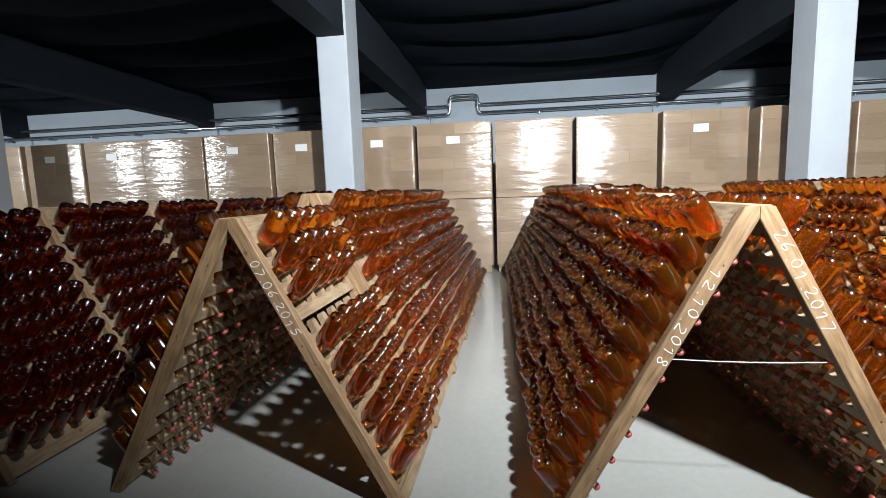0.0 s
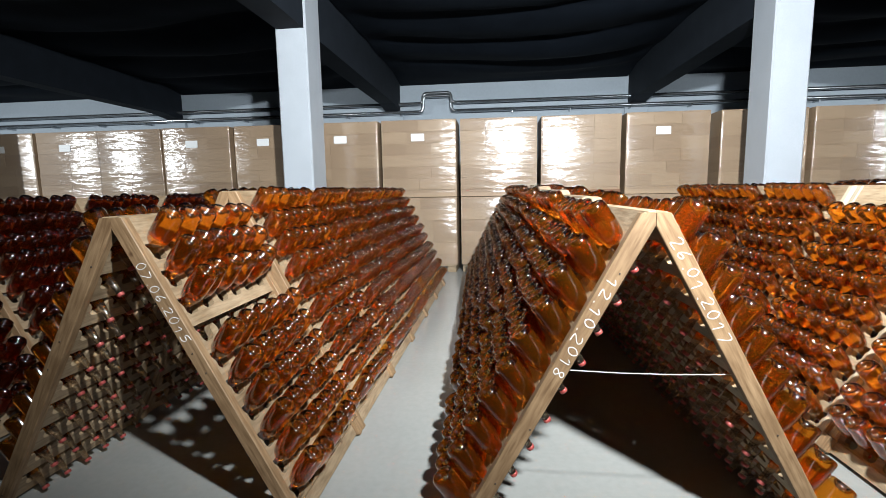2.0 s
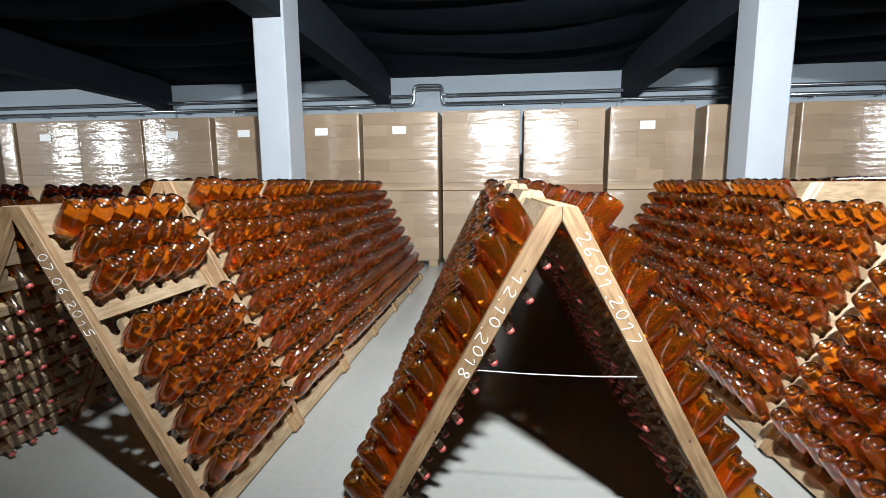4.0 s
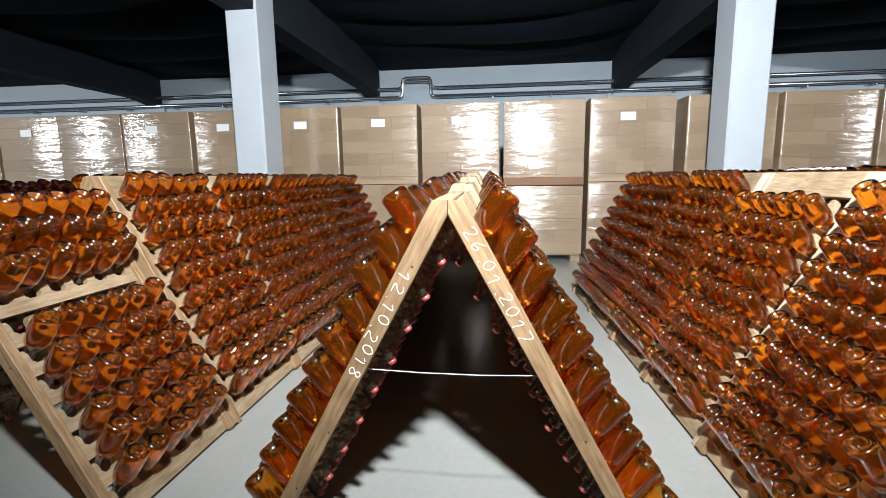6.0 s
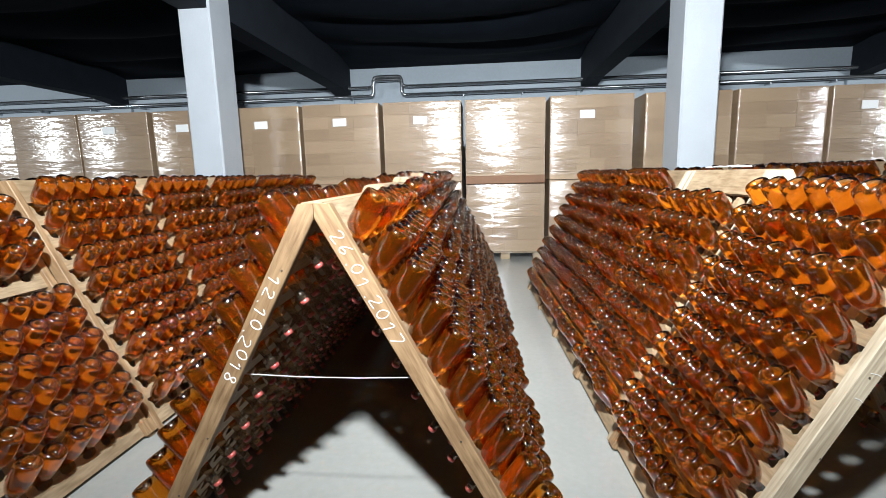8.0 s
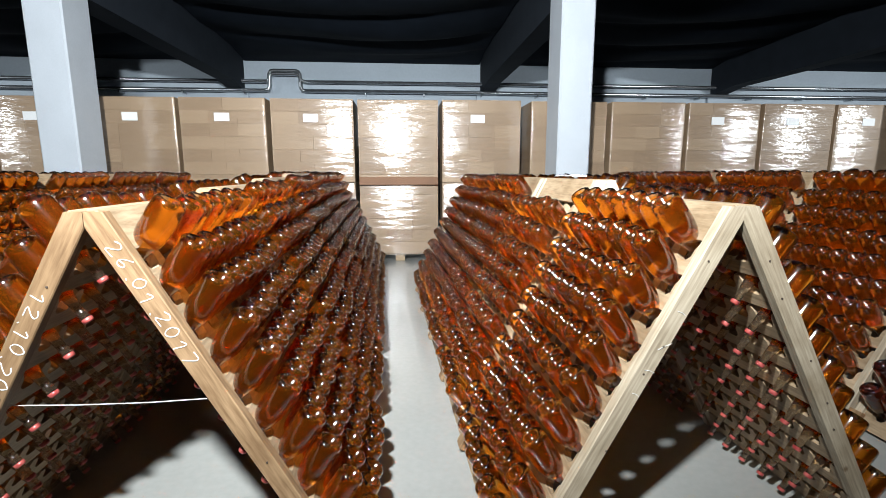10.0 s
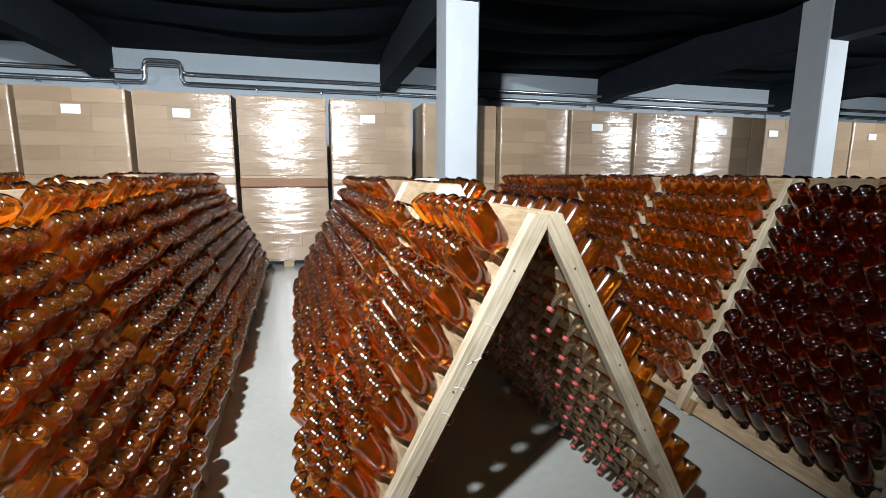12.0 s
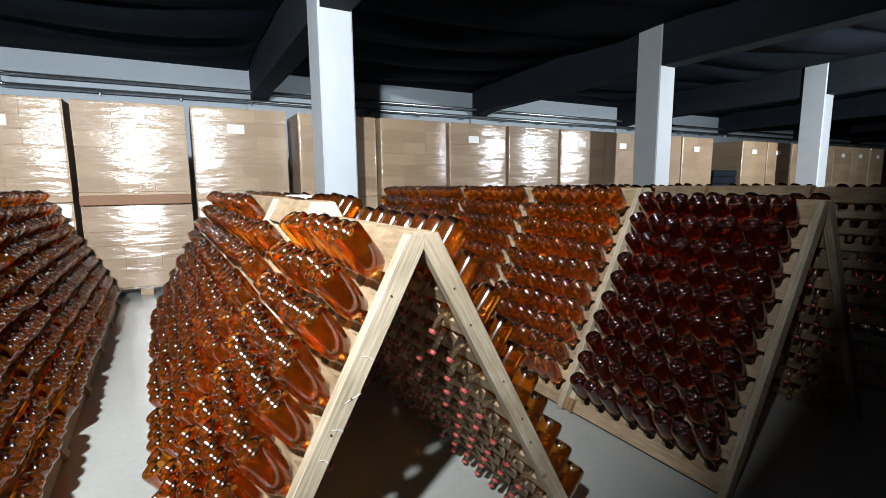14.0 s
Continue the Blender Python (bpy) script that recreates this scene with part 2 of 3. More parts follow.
for xa, xb in zip([X0] + BAYS, BAYS + [X1]):
    drape(xa + (COL_W / 2 if xa in BAYS else 0), xb - (COL_W / 2 if xb in BAYS else 0))


# ---- pipes along the north wall ----
def tube(points, r, sides=10):
    bm = bmesh.new()
    rings = []
    for k, p in enumerate(points):
        a, b = Vector(points[max(0, k - 1)]), Vector(points[min(len(points) - 1, k + 1)])
        q = (b - a).to_track_quat("Z", "Y").to_matrix()
        rings.append([bm.verts.new(Vector(p) + q @ Vector((r * math.cos(2 * math.pi * i / sides), r * math.sin(2 * math.pi * i / sides), 0))) for i in range(sides)])
    for ra, rb in zip(rings, rings[1:]):
        for i in range(sides):
            bm.faces.new((ra[i], ra[(i + 1) % sides], rb[(i + 1) % sides], rb[i]))
    bm.faces.new(rings[0][::-1]), bm.faces.new(rings[-1])
    bmesh.ops.recalc_face_normals(bm, faces=bm.faces)
    return bm


pipes = tagged(new("pipe_run"), "pair of galvanised steel pipes clipped along the wall", "pipe")
PY = Y1 - 0.22
for z, r in ((3.78, 0.045), (3.55, 0.05)):
    up = 0.27 if z > 3.6 else 0.42
    for points in ([(X0, PY, z), (-1.75, PY, z)],
                   [(-1.75, PY, z), (-1.66, PY, z + 0.02), (-1.62, PY, z + 0.1), (-1.62, PY, z + up - 0.1), (-1.58, PY, z + up - 0.02), (-1.5, PY, z + up),
                    (-0.95, PY, z + up), (-0.87, PY, z + up - 0.02), (-0.83, PY, z + up - 0.1), (-0.83, PY, z + 0.1), (-0.79, PY, z + 0.02), (-0.7, PY, z)],
                   [(-0.7, PY, z), (X1, PY, z)]):
        part("pipe", tube(points, r), STEEL, pipes, smooth=True)
k = X0 + 0.7
while k < X1:
    if not -1.9 < k < -0.6:
        part("pipe_clip", boxed(k - 0.015, k + 0.015, PY - 0.052, Y1, 3.455, 3.50, bevel=0.004), STEEL, pipes)
    k += 1.55


# ---- the pallets ----
CW, CH, CD, LAYERS = 0.415, 0.19, 0.82, 6


def load_meshes():
    bm = boxed(-CW / 2 + 0.0005, CW / 2 - 0.0005, 0, CD, 0.0004, CH - 0.0004, bevel=0.0012)
    carton = mesh_of("carton", bm, CARD)
    bm = boxed(-CW * 0.75 + 0.0005, CW * 0.75 - 0.0005, 0, CD, 0.0004, CH - 0.0004, bevel=0.0012)
    wide = mesh_of("carton", bm, CARD)
    runner = mesh_of("pallet_runner", boxed(-0.075, 0.075, 0, 0.8, 0, 0.10, bevel=0.004), WOOD_PALLET)
    board = mesh_of("pallet_board", boxed(-0.6, 0.6, 0, 0.1, 0.101, 0.125, bevel=0.003), WOOD_PALLET)
    bm = boxed(-1.5 * CW - 0.006, 1.5 * CW + 0.006, -0.008, CD + 0.008, 0.05, 0.128 + LAYERS * CH + 0.006)
    bmesh.ops.bevel(bm, geom=bm.edges[:], offset=0.035, segments=4, profile=0.5, affect="EDGES")
    wrap = mesh_of("stretch_film", bm, FILM, True)
    bm = boxed(-0.11, 0.11, -0.014, -0.0105, 0, 0.12)
    paper = mesh_of("label_sheet", bm, LABEL)
    tray = mesh_of("tray", boxed(-1.5 * CW, 1.5 * CW, -0.004, CD, 0.004, 0.126, bevel=0.004), CARD)
    return carton, wide, runner, board, wrap, paper, tray


CARTON, WIDE, RUNNER, BOARD, WRAP, PAPER, TRAY = load_meshes()


def child(name, me, parent, m):
    ob = new(name, me)
    ob.parent = parent
    ob.matrix_local = m
    return ob


def pallet_load(x, y, z, sheet, rng):
    """One pallet of stacked cartons in clear film."""
    what = "pallet of brown cartons wrapped in clear film" + (" and labelled" if sheet else "")
    top = tagged(new("pallet_load"), what, "pallet", "pallets of cartons")
    if z < 0.1:
        for px in (-0.525, 0, 0.525):
            child("pallet_runner", RUNNER, top, pose(px, 0, 0))
        for n in range(5):
            child("pallet_board", BOARD, top, pose(0, 0.01 + 0.17 * n, 0))
    else:
        child("tray", TRAY, top, pose(0, 0, 0))
    for k in range(LAYERS):
        zz = 0.127 + k * CH
        if rng.random() < 0.5:
            spots = [(-CW, CARTON), (0, CARTON), (CW, CARTON)]
        else:
            spots = [(-CW * 0.75, WIDE), (CW * 0.75, WIDE)]
        for px, me in spots:
            child("carton", me, top, pose(px, rng.uniform(0, 0.006), zz, 0, 0, rng.uniform(-0.2, 0.2)))
    child("stretch_film", WRAP, top, pose(0, 0, 0))
    if sheet:
        child("label_sheet", PAPER, top, pose(rng.uniform(-0.12, 0.0), 0, 0.127 + LAYERS * CH - 0.345, 0, 0, 0))
    top.matrix_world = pose(x, y, z, 0, 0, rng.uniform(-0.6, 0.6))
    return top


rng = random.Random(5)
PITCH = 1.31
for k in range(-8, 29):
    x = -0.88 + PITCH * k + (0.12 if k > 3 else 0) + (0.12 if k < -4 else 0)
    if abs(x - 15.1) < 0.7:
        continue
    y = 7.92 + rng.uniform(-0.03, 0.03)
    pallet_load(x, y, 0, False, rng)
    top = pallet_load(x, y, 0.127 + LAYERS * CH + 0.004, rng.random() < 0.85 and k != 2, rng)
    if k == 2:
        strip = part("card_strip", boxed(-0.62, 0.62, -0.07, -0.01, -0.04, 0.085, bevel=0.006), BROWN, top, "dark brown card strip")


# ---- riddling racks ----
LEAN, ROWS = radians(28.1), 10
PITCH_Y, PITCH_S = 0.113, 0.1326
BOTTLE_DOWN = radians(55.0)
SIN, COS = math.sin(LEAN), math.cos(LEAN)


def length(cols):
    return 0.222 + (cols - 1) * PITCH_Y



def on_panel(side, y, s, n):
    """A point of a panel: y along the rack, s down the slope, n out of its face."""
    return Vector((side * (0.034 + s * SIN + n * COS), y, 1.32 - s * COS + n * SIN))


S0 = 0.168  # down the slope to the first row of necks


def prism(outline, side, n0, n1):
    bm = bmesh.new()
    a = [bm.verts.new(on_panel(side, y, s, n0)) for y, s in outline]
    b = [bm.verts.new(on_panel(side, y, s, n1)) for y, s in outline]
    bm.faces.new(a), bm.faces.new(b[::-1])
    for i in range(len(outline)):
        j = (i + 1) % len(outline)
        bm.faces.new((a[j], a[i], b[i], b[j]))
    bmesh.ops.recalc_face_normals(bm, faces=bm.faces)
    return bm


def slat_outline(s, cols):
    """A slat with a row of teeth, between which the necks lie."""
    long = length(cols)
    low, deep, top = s + 0.092, s + 0.040, s - 0.022
    line = [(0.012, low), (long - 0.012, low), (long - 0.012, top)]
    notch = [(0.046, top), (0.036, top + 0.018), (0.035, deep - 0.014), (0.020, deep)]
    for c in reversed(range(cols)):
        y = 0.111 + c * PITCH_Y
        line += [(y + w, v) for w, v in notch] + [(y - w, v) for w, v in reversed(notch)]
    return line + [(0.012, top)]


def wood_part(name, bm, mat, parent, label=""):
    """A part of a panel, with the grain's map laid along its board."""
    layer = bm.loops.layers.uv.new("grain")
    for f in bm.faces:
        for l in f.loops:
            x, y, z = l.vert.co
            s = (1.32 - z) * COS + (abs(x) - 0.034) * SIN
            n = (abs(x) - 0.034) * COS - (1.32 - z) * SIN
            l[layer].uv = (s + n, y + n)
    return part(name, bm, mat, parent, label)


def rack_parts(top, cols):
    long = length(cols)
    for side in (-1, 1):
        end = 1.32 / COS
        for y0 in (0, long - 0.04):
            outline = [(y0, -0.03), (y0 + 0.04, -0.03), (y0 + 0.04, end), (y0, end)]
            bm = prism(outline, side, -0.055, 0.011)
            bmesh.ops.bevel(bm, geom=list(bm.edges), offset=0.003, segments=1, affect="EDGES")
            for v in bm.verts:
                if v.co.z < 0.0:
                    v.co.z = 0.0
            for at, way in (((side * 0.001, 0, 0), (side, 0, 0)), ((0, 0, 1.313), (0, 0, -1))):
                bmesh.ops.bisect_plane(bm, geom=bm.verts[:] + bm.edges[:] + bm.faces[:], plane_co=at, plane_no=way, clear_inner=True)
                bmesh.ops.holes_fill(bm, edges=[e for e in bm.edges if e.is_boundary])
            bmesh.ops.recalc_face_normals(bm, faces=bm.faces)
            wood_part("stile", bm, WOOD_RACK, top)
        wood_part("top_board", prism([(0.004, 0.004), (long - 0.004, 0.004), (long - 0.004, S0 - 0.032), (0.004, S0 - 0.032)], side, -0.022, 0.002), WOOD_SLAT, top)
        wood_part("bottom_rail", prism([(0.004, 1.412), (long - 0.004, 1.412), (long - 0.004, 1.472), (0.004, 1.472)], side, -0.03, 0.004), WOOD_SLAT, top)
        for i in range(ROWS):
            wood_part("slat", prism(slat_outline(S0 + i * PITCH_S, cols), side, -0.040, -0.010), WOOD_SLAT, top)
        wood_part("foot_block", prism([(long - 0.06, 1.40), (long + 0.01, 1.40), (long + 0.01, 1.478), (long - 0.06, 1.478)], side, 0.005, 0.03), WOOD_RACK, top)
    wood_part("ridge_board", boxed(-0.0135, 0.0135, 0.042, long - 0.042, 1.262, 1.3165, bevel=0.002), WOOD_SLAT, top)


def first_rack(cols):
    rack = tagged(new("riddling_rack"), "pale wooden A-shaped riddling rack with notched slats", "wine rack", "riddling racks")
    rack_parts(rack, cols)
    return rack


# rows of racks: apex x and y of the near end, turn in degrees, stretch along the row, height of the near and the farther sections, columns of bottles in each section
ROWS_OF_RACKS = dict(
    L2=(-3.2, 1.80, 0.0, 1.0, 1.03, 1.05, (7, 7, 7, 7, 7)), L=(-1.155, 1.81, -0.6, 1.02, 1.0, 1.075, (6, 6, 6, 6, 6, 6)), M=(0.92, 1.75, 1.9, 1.0, 1.0, 1.075, (7, 7, 7, 7, 7, 7)),
    R=(2.856, 1.752, 2.4, 1.0, 1.0, 1.05, (7, 6, 6, 6, 6)), R2=(5.05, 1.65, 1.0, 1.0, 1.03, 1.075, (8, 8, 8, 8, 8)), R3=(7.1, 1.65, 1.0, 1.0, 1.06, 1.07, (7, 7, 7, 7, 7)))


def start(name, k):
    """How far along its row a section begins."""
    stretch, columns = ROWS_OF_RACKS[name][3], ROWS_OF_RACKS[name][6]
    return sum(length(c) * stretch + 0.03 for c in columns[:k])


def row_frame(name):
    x, y, turn = ROWS_OF_RACKS[name][:3]
    return pose(x, y, 0, 0, 0, turn)


def height(name, k):
    """How much taller than the first one a section stands: the feet of the farther ones are closer together or packed up."""
    near_z, far_z = ROWS_OF_RACKS[name][4:6]
    share = min(1.0, 0.34 * k) if name == "M" else min(1, k)
    return near_z + (far_z - near_z) * share


racks, firsts = {}, {}
for name, (x, y, turn, stretch, near_z, far_z, columns) in ROWS_OF_RACKS.items():
    for k, cols in enumerate(columns):
        m = row_frame(name) @ pose(0, start(name, k), 0)
        if cols in firsts:
            rack = copy_thing(firsts[cols], m)
        else:
            rack = firsts[cols] = first_rack(cols)
            rack.matrix_world = m
        rack.scale = (1, stretch, height(name, k))
        racks[name, k] = rack


# the racks of one row are older, of paler weathered wood
for (name, k), rack in racks.items():
    if name in ("R", "R2"):
        tagged(rack, "weathered pale wooden A-shaped riddling rack with notched slats")
        for piece in rack.children:
            if piece.name.startswith("stile"):
                piece.material_slots[0].link = "OBJECT"
                piece.material_slots[0].material = WOOD_OLD


# ---- bottles ----
NECK = [(0.0, 0.012), (0.0130, 0.013), (0.0145, 0.020), (0.0125, 0.024), (0.0158, 0.028), (0.0158, 0.036), (0.0132, 0.040)]
BODY = [(0.0148, 0.065), (0.0180, 0.092), (0.0272, 0.117), (0.0388, 0.142), (0.0462, 0.167), (0.0484, 0.193), (0.0490, 0.215), (0.0490, 0.235), (0.0490, 0.255),
        (0.0490, 0.276), (0.0478, 0.286), (0.0445, 0.2935), (0.0395, 0.2975), (0.0345, 0.2985)]
PUNT = [(0.0300, 0.2950), (0.0245, 0.2850), (0.0175, 0.2750), (0.0090, 0.2690), (0.0, 0.2670)]
PROFILE = NECK + BODY + PUNT
FAR_PROFILE = [NECK[0], NECK[1], NECK[-1]] + BODY[1:6] + [BODY[8]] + BODY[9:14] + PUNT[1::2]
CAP = [(0.0, 0.0), (0.0125, 0.0), (0.0148, 0.003), (0.0158, 0.014), (0.0140, 0.0145)]


def zone(points):
    """0 where a face has wine behind it, 1 at the air pocket, which rises to the top of the leaning bottle, 2 at the neck."""
    y, z = (sum(p[k] for p in points) / len(points) for k in (1, 2))
    if z < 0.085:
        return 2
    return 1 if y * math.cos(BOTTLE_DOWN) + z * math.sin(BOTTLE_DOWN) > 0.247 else 0


def lathe(profile, sides):
    verts, faces, rings = [], [], []
    for r, z in profile:
        if r == 0:
            rings.append([len(verts)] * sides)
            verts.append((0, 0, z))
        else:
            rings.append(list(range(len(verts), len(verts) + sides)))
            verts += [(r * math.cos(2 * math.pi * i / sides), r * math.sin(2 * math.pi * i / sides), z) for i in range(sides)]
    for a, b in zip(rings, rings[1:]):
        for i in range(sides):
            j = (i + 1) % sides
            f = []
            for v in (a[i], b[i], b[j], a[j]):
                if v not in f:
                    f.append(v)
            faces.append(tuple(f[::-1]))
    return verts, faces


def lathe_mesh(name, profile, sides, mat):
    verts, faces = lathe(profile, sides)
    me = bpy.data.meshes.new(name)
    me.from_pydata(verts, [], faces)
    me.materials.append(mat)
    me.polygons.foreach_set("use_smooth", [True] * len(me.polygons))
    return me


def bottle_mesh(wine, clear):
    me = lathe_mesh("bottle", PROFILE, 22, wine)
    me.materials.append(clear), me.materials.append(NECK_GLASS)
    for p in me.polygons:
        p.material_index = zone([me.vertices[v].co for v in p.vertices])
    return me


BODY_MESH = bottle_mesh(GLASS, CLEAR)
DARK_MESH = bottle_mesh(DARK_GLASS, DARK_CLEAR)
CAP_MESH = lathe_mesh("crown_cap", CAP, 14, CROWN)


def bottle_pose(name, section, side, i, c, rnd):
    """Where a bottle lies, its neck down in the slats and its base out over the aisle."""
    stretch = ROWS_OF_RACKS[name][3]
    down = BOTTLE_DOWN + radians(rnd.uniform(-2.5, 2.5))
    slip = rnd.uniform(-0.006, 0.006)
    x, z = 0.024 + 0.0625 * i + slip * 0.6, 1.088 - 0.117 * i + slip * 0.8
    way = Vector((side * math.cos(down), rnd.uniform(-0.03, 0.03), math.sin(down)))
    turn = way.to_track_quat("Z", "Y").to_matrix().to_4x4()
    return row_frame(name) @ Matrix.Translation((side * x, start(name, section) + (0.111 + c * PITCH_Y) * stretch, z * height(name, section))) @ turn


EMPTY = {("L", 0, 1, 3), ("R", 1, -1, 0)}  # rows of holes with no bottles
far_v, far_f = lathe(FAR_PROFILE, 12)
far_m = [zone([far_v[q] for q in p]) for p in far_f]
far_v = np.array(far_v, dtype=float)
cap_v, cap_f = np.array(lathe(CAP[:4], 8)[0], dtype=float), lathe(CAP[:4], 8)[1]
cap_m = [3] * len(cap_f)
rnd = random.Random(11)
near = {("M", 0, -1), ("M", 0, 1), ("L", 0, 1), ("R", 0, -1), ("R2", 0, -1)}
for name in ROWS_OF_RACKS:
    for side in (-1, 1):
        if name in ("R3", "L2") and side < 0:
            continue
        verts, faces, mats = [], [], []
        count = 0
        for k, cols in enumerate(ROWS_OF_RACKS[name][6]):
            for i in range(ROWS):
                if (name, k, side, i) in EMPTY:
                    continue
                for c in range(cols):
                    m = bottle_pose(name, k, side, i, c, rnd)
                    if (name, k, side) in near:
                        dark = name == "R2"
                        b = tagged(new("wine_bottle", DARK_MESH if dark else BODY_MESH), ("dark brown" if dark else "amber") + " sparkling wine bottle lying neck-down in a rack", "bottle", "bottles in the racks")
                        b.matrix_world = m
                        cap = new("crown_cap", CAP_MESH)
                        cap.parent = b
                        continue
                    a = np.array(m)
                    for v, f, mi in ((far_v, far_f, far_m), (cap_v, cap_f, cap_m)):
                        verts.append(v @ a[:3, :3].T + a[:3, 3])
                        faces += [tuple(q + count for q in p) for p in f]
                        mats += mi
                        count += len(v)
        me = bpy.data.meshes.new("wine_bottles")
        me.from_pydata(np.concatenate(verts).tolist(), [], faces)
        for mat in (DARK_GLASS, DARK_CLEAR, NECK_GLASS, CROWN) if name in ("L2", "R3") else (GLASS, CLEAR, NECK_GLASS, CROWN):
            me.materials.append(mat)
        me.polygons.foreach_set("material_index", mats)
        me.polygons.foreach_set("use_smooth", [True] * len(mats))
        tagged(new("wine_bottles", me), "rows of amber sparkling wine bottles lying neck-down in the racks", "bottles", kind="stuff")


# ---- small things ----
FIGURES = {
    "0": [(0.3, 1), (0.08, 0.75), (0.08, 0.3), (0.28, 0), (0.5, 0.25), (0.52, 0.7), (0.34, 1)],
    "1": [(0.08, 0.66), (0.36, 1), (0.34, 0)],
    "2": [(0.05, 0.8), (0.26, 1), (0.5, 0.82), (0.38, 0.48), (0.04, 0.02), (0.6, 0.06)],
    "5": [(0.58, 1), (0.18, 0.98), (0.12, 0.58), (0.42, 0.6), (0.54, 0.3), (0.34, 0.02), (0.04, 0.1)],
    "6": [(0.48, 1), (0.16, 0.62), (0.06, 0.25), (0.26, 0), (0.5, 0.2), (0.4, 0.44), (0.1, 0.32)],
    "7": [(0.04, 0.96), (0.58, 1), (0.22, 0)],
    "8": [(0.32, 0.52), (0.1, 0.78), (0.3, 1), (0.5, 0.78), (0.32, 0.52), (0.06, 0.24), (0.3, 0), (0.54, 0.22), (0.32, 0.52)],
    ".": [(0.22, 0.08), (0.3, 0.02)],
}


def chalk_date(text, rack, side, s0, s1):
    """A date chalked by hand down the end of a stile, stroke by stroke."""
    pen = random.Random(text)
    step = (s1 - s0) / (len(text) - 0.5 * text.count("."))
    # the figures run down the slope, their tops to one side
    down, up = Vector((side * SIN, 0, -COS)), Vector((COS, 0, side * SIN))
    m = Matrix((down, up, down.cross(up))).transposed().to_4x4()
    x = 0.0
    for ch in text:
        tall, tilt, lift = 0.042 * pen.uniform(0.9, 1.1), radians(pen.uniform(-9, 9)), pen.uniform(-0.003, 0.003)
        points = []
        for u, v in FIGURES[ch]:
            px, py = u * step * 1.35, (v - 0.5) * tall
            points.append((px * math.cos(tilt) - py * math.sin(tilt) + 0.15 * py, lift + px * math.sin(tilt) + py * math.cos(tilt), 0))
        for _ in range(2):
            points = [points[0]] + [tuple(p * (1 - w) + q * w for p, q in zip(a, b)) for a, b in zip(points, points[1:]) for w in (0.25, 0.75)] + [points[-1]]
        ob = part("chalk_figure", tube(points, 0.0015, 5), CHALK, rack, "handwritten white chalk " + ("dot" if ch == "." else ch))
        ob.matrix_local = Matrix.Translation(on_panel(side, -0.0005, s0 + x, -0.022)) @ m
        x += step * (0.5 if ch == "." else 1.0)


chalk_date("12.10.2018", racks["M", 0], -1, 0.25, 0.67)
chalk_date("26.01.2017", racks["M", 0], 1, 0.095, 0.52)
chalk_date("07.06.2015", racks["L", 0], 1, 0.20, 0.58)

# faint chalk strokes that cannot be read, on the end of a weathered stile
strokes = random.Random(8)
for i in range(4):
    s0 = 0.38 + i * 0.1
    a = on_panel(-1, -0.0012, s0 + strokes.uniform(-0.01, 0.01), -0.05 + strokes.uniform(-0.006, 0.006))
    b = on_panel(-1, -0.0012, s0 + strokes.uniform(-0.012, 0.03), -0.014 + strokes.uniform(-0.008, 0.006))
    part("chalk_stroke", tube([a, (a + b) / 2 + Vector((0.003, 0, 0.002)), b], 0.001, 5), CHALK, racks["R", 0], "unreadable white chalk stroke")

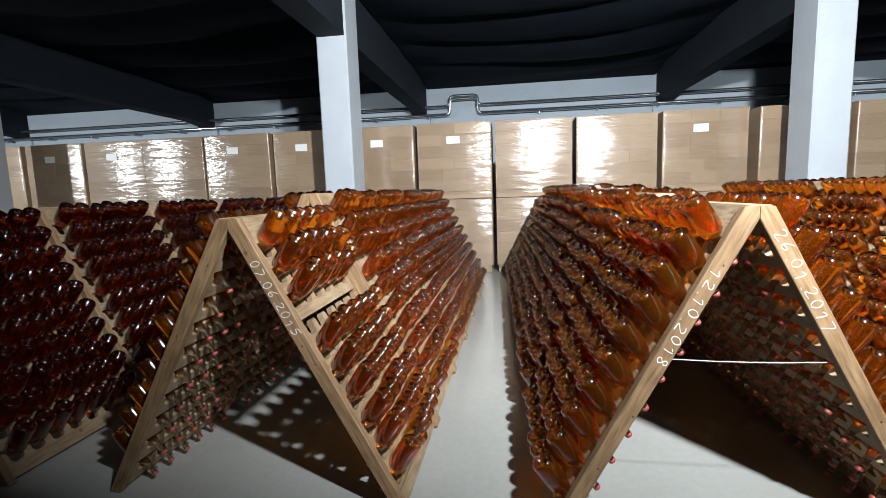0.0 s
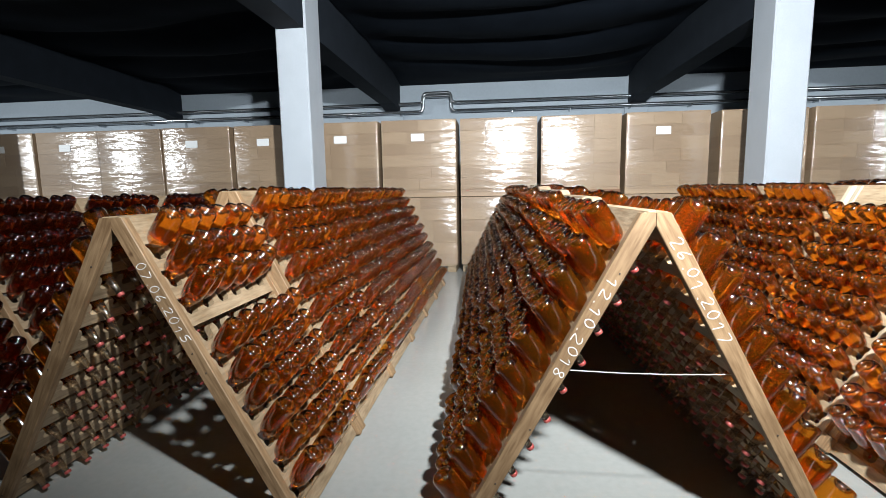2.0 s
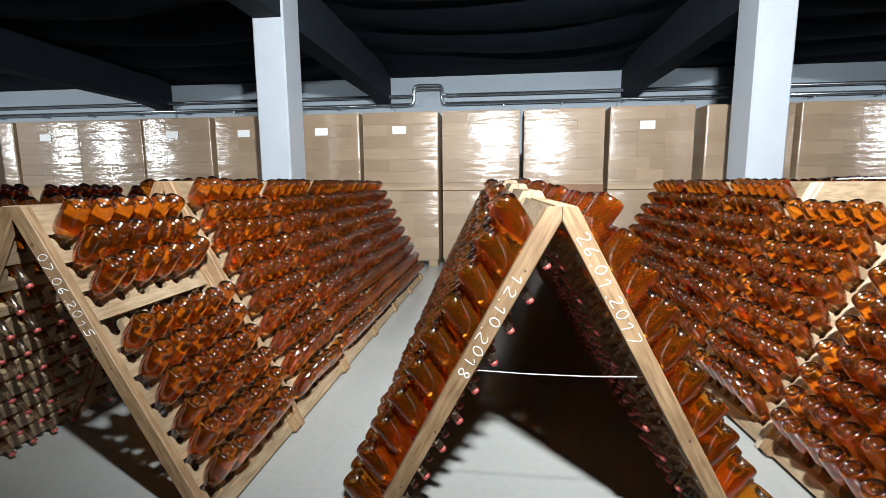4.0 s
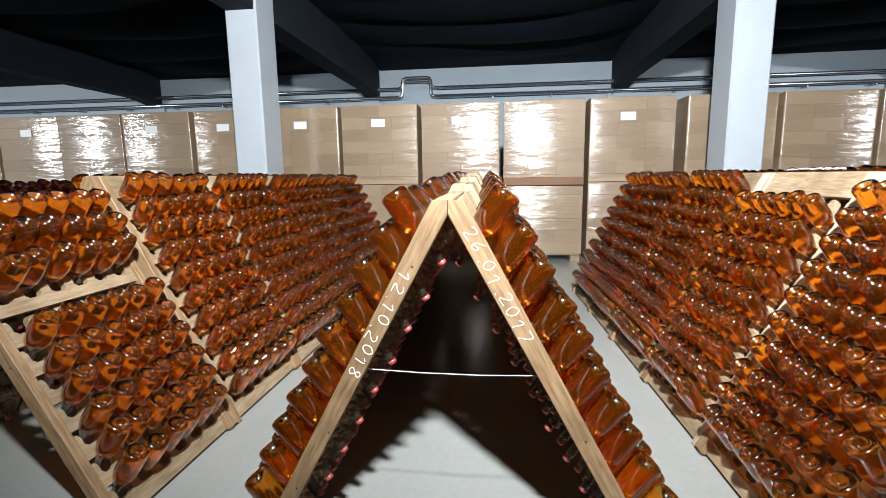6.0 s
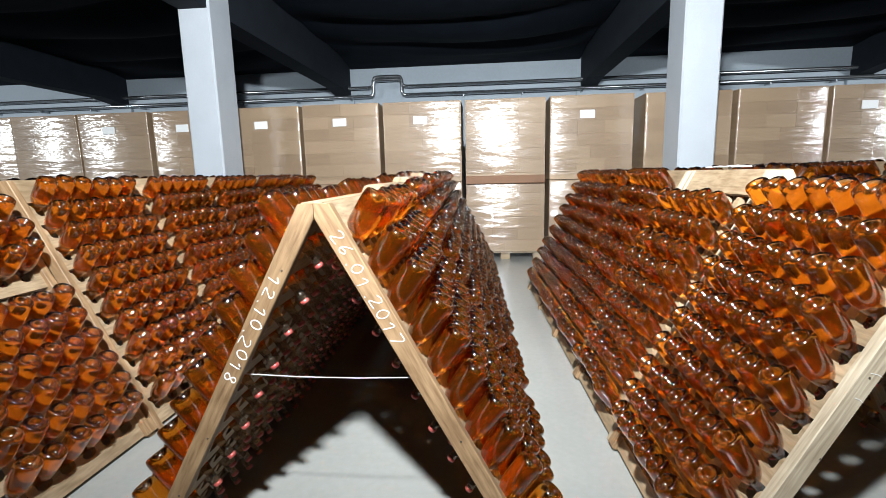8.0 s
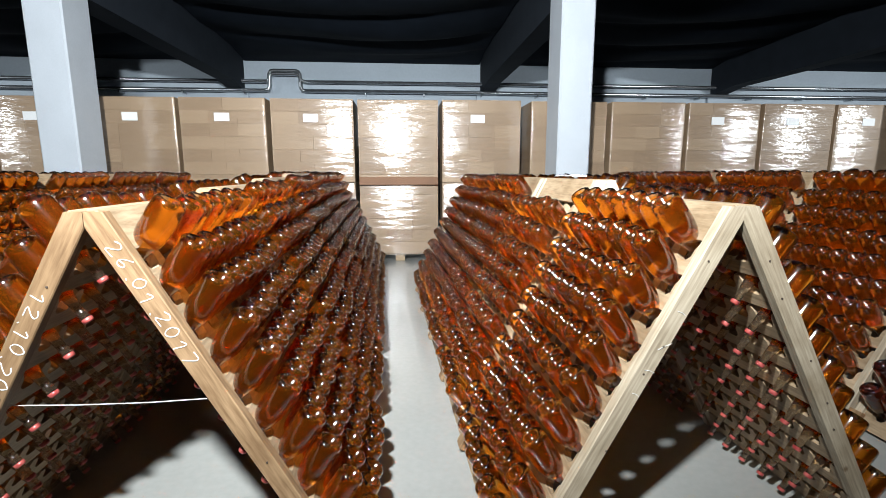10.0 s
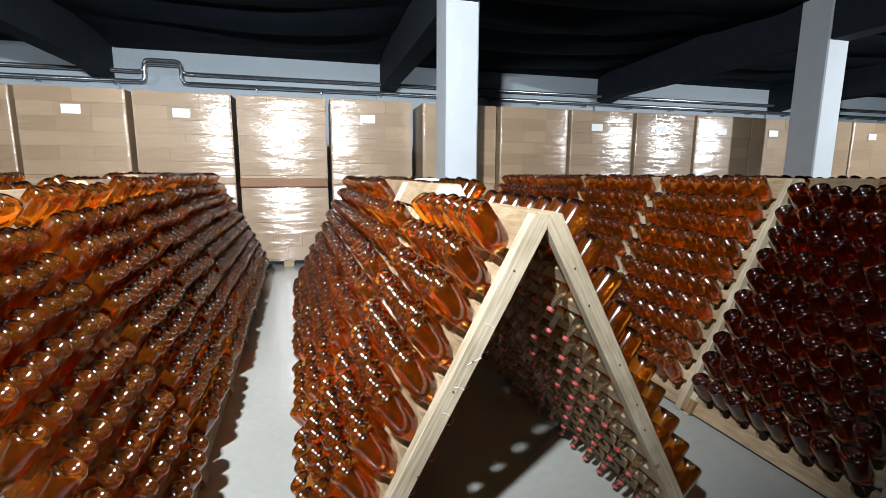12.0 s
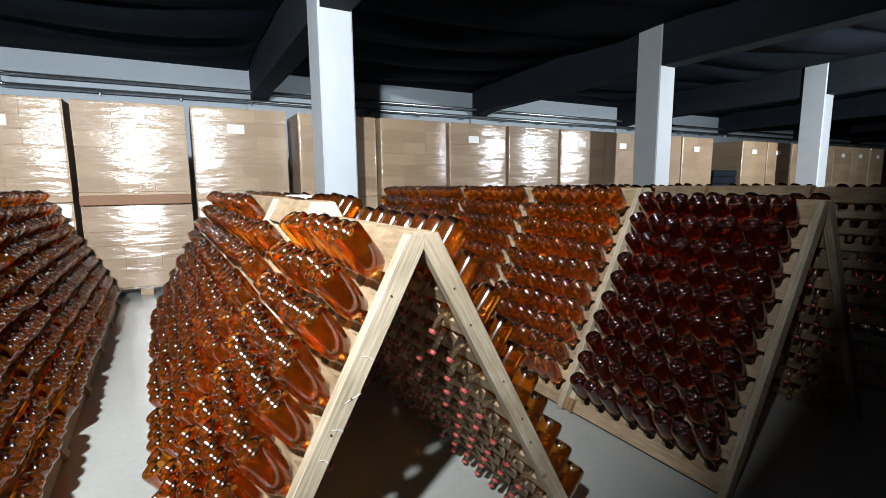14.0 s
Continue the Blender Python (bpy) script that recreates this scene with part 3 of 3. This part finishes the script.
# dark nail heads where the slats are fixed to the near stiles
NAIL = plain("rusty_nail", (0.05, 0.035, 0.025), 0.6, 0.2, 30.0)
nail_bm = bmesh.new()
bmesh.ops.create_cone(nail_bm, cap_ends=True, segments=8, radius1=0.0036, radius2=0.003, depth=0.003)
nail_mesh = mesh_of("nail_head", nail_bm, NAIL)
nails = random.Random(3)
for name in ("L", "M", "R", "R2"):
    for side in (-1, 1):
        for i in range(ROWS):
            if nails.random() < 0.45:
                at = on_panel(side, -0.001, S0 + i * PITCH_S + nails.uniform(0.02, 0.07), nails.uniform(-0.045, -0.012))
                child("nail_head", nail_mesh, racks[name, 0], Matrix.Translation(at) @ pose(0, 0, 0, 90))

# a dark wrapped load stands in the gap between the pallets
dark_load = tagged(new("dark_wrapped_load"), "low stack of black-wrapped boxes on a pallet", "pallet")
part("pallet", boxed(14.55, 15.65, 8.0, 8.8, 0.0, 0.13, bevel=0.01), WOOD_PALLET, dark_load)
for n in range(9):
    part("dark_box", boxed(14.55 + 0.01 * (n % 3), 15.62 - 0.02 * (n % 2), 8.0, 8.8, 0.132 + 0.18 * n, 0.132 + 0.18 * n + 0.174, bevel=0.03), FABRIC, dark_load)

tagged(new("cord", mesh_of("cord", tube([(0.92 + 0.32, 1.79, 0.735), (0.92 + 0.1, 1.79, 0.728), (0.92 - 0.1, 1.79, 0.729), (0.92 - 0.32, 1.79, 0.737)], 0.0015, 6), THREAD)),
       "thin white cord tied across an open rack", "cord")


def plastic_scrap(x, y, z):
    """A crumpled strip of clear-white film left on a rack's top board."""
    verts, faces, n = [], [], 26
    for i in range(n + 1):
        for j in range(5):
            u, v = i / n, j / 4
            verts.append((x + (v - 0.5) * 0.05 + noise.noise((u * 6, v * 2, 1.7)) * 0.02, y + u * 0.42, z + 0.012 + 0.02 * abs(noise.noise((u * 9, v * 3, 5.1)))))
    for i in range(n):
        for j in range(4):
            a = i * 5 + j
            faces.append((a, a + 1, a + 6, a + 5))
    me = bpy.data.meshes.new("plastic_scrap")
    me.from_pydata(verts, [], faces)
    me.materials.append(SCRAP)
    ob = tagged(new("plastic_scrap", me), "crumpled strip of whitish plastic film on a rack", "plastic film")
    thick = ob.modifiers.new("thickness", "SOLIDIFY")
    thick.thickness = 0.002
    return ob


plastic_scrap(2.80, 2.95, 1.384)
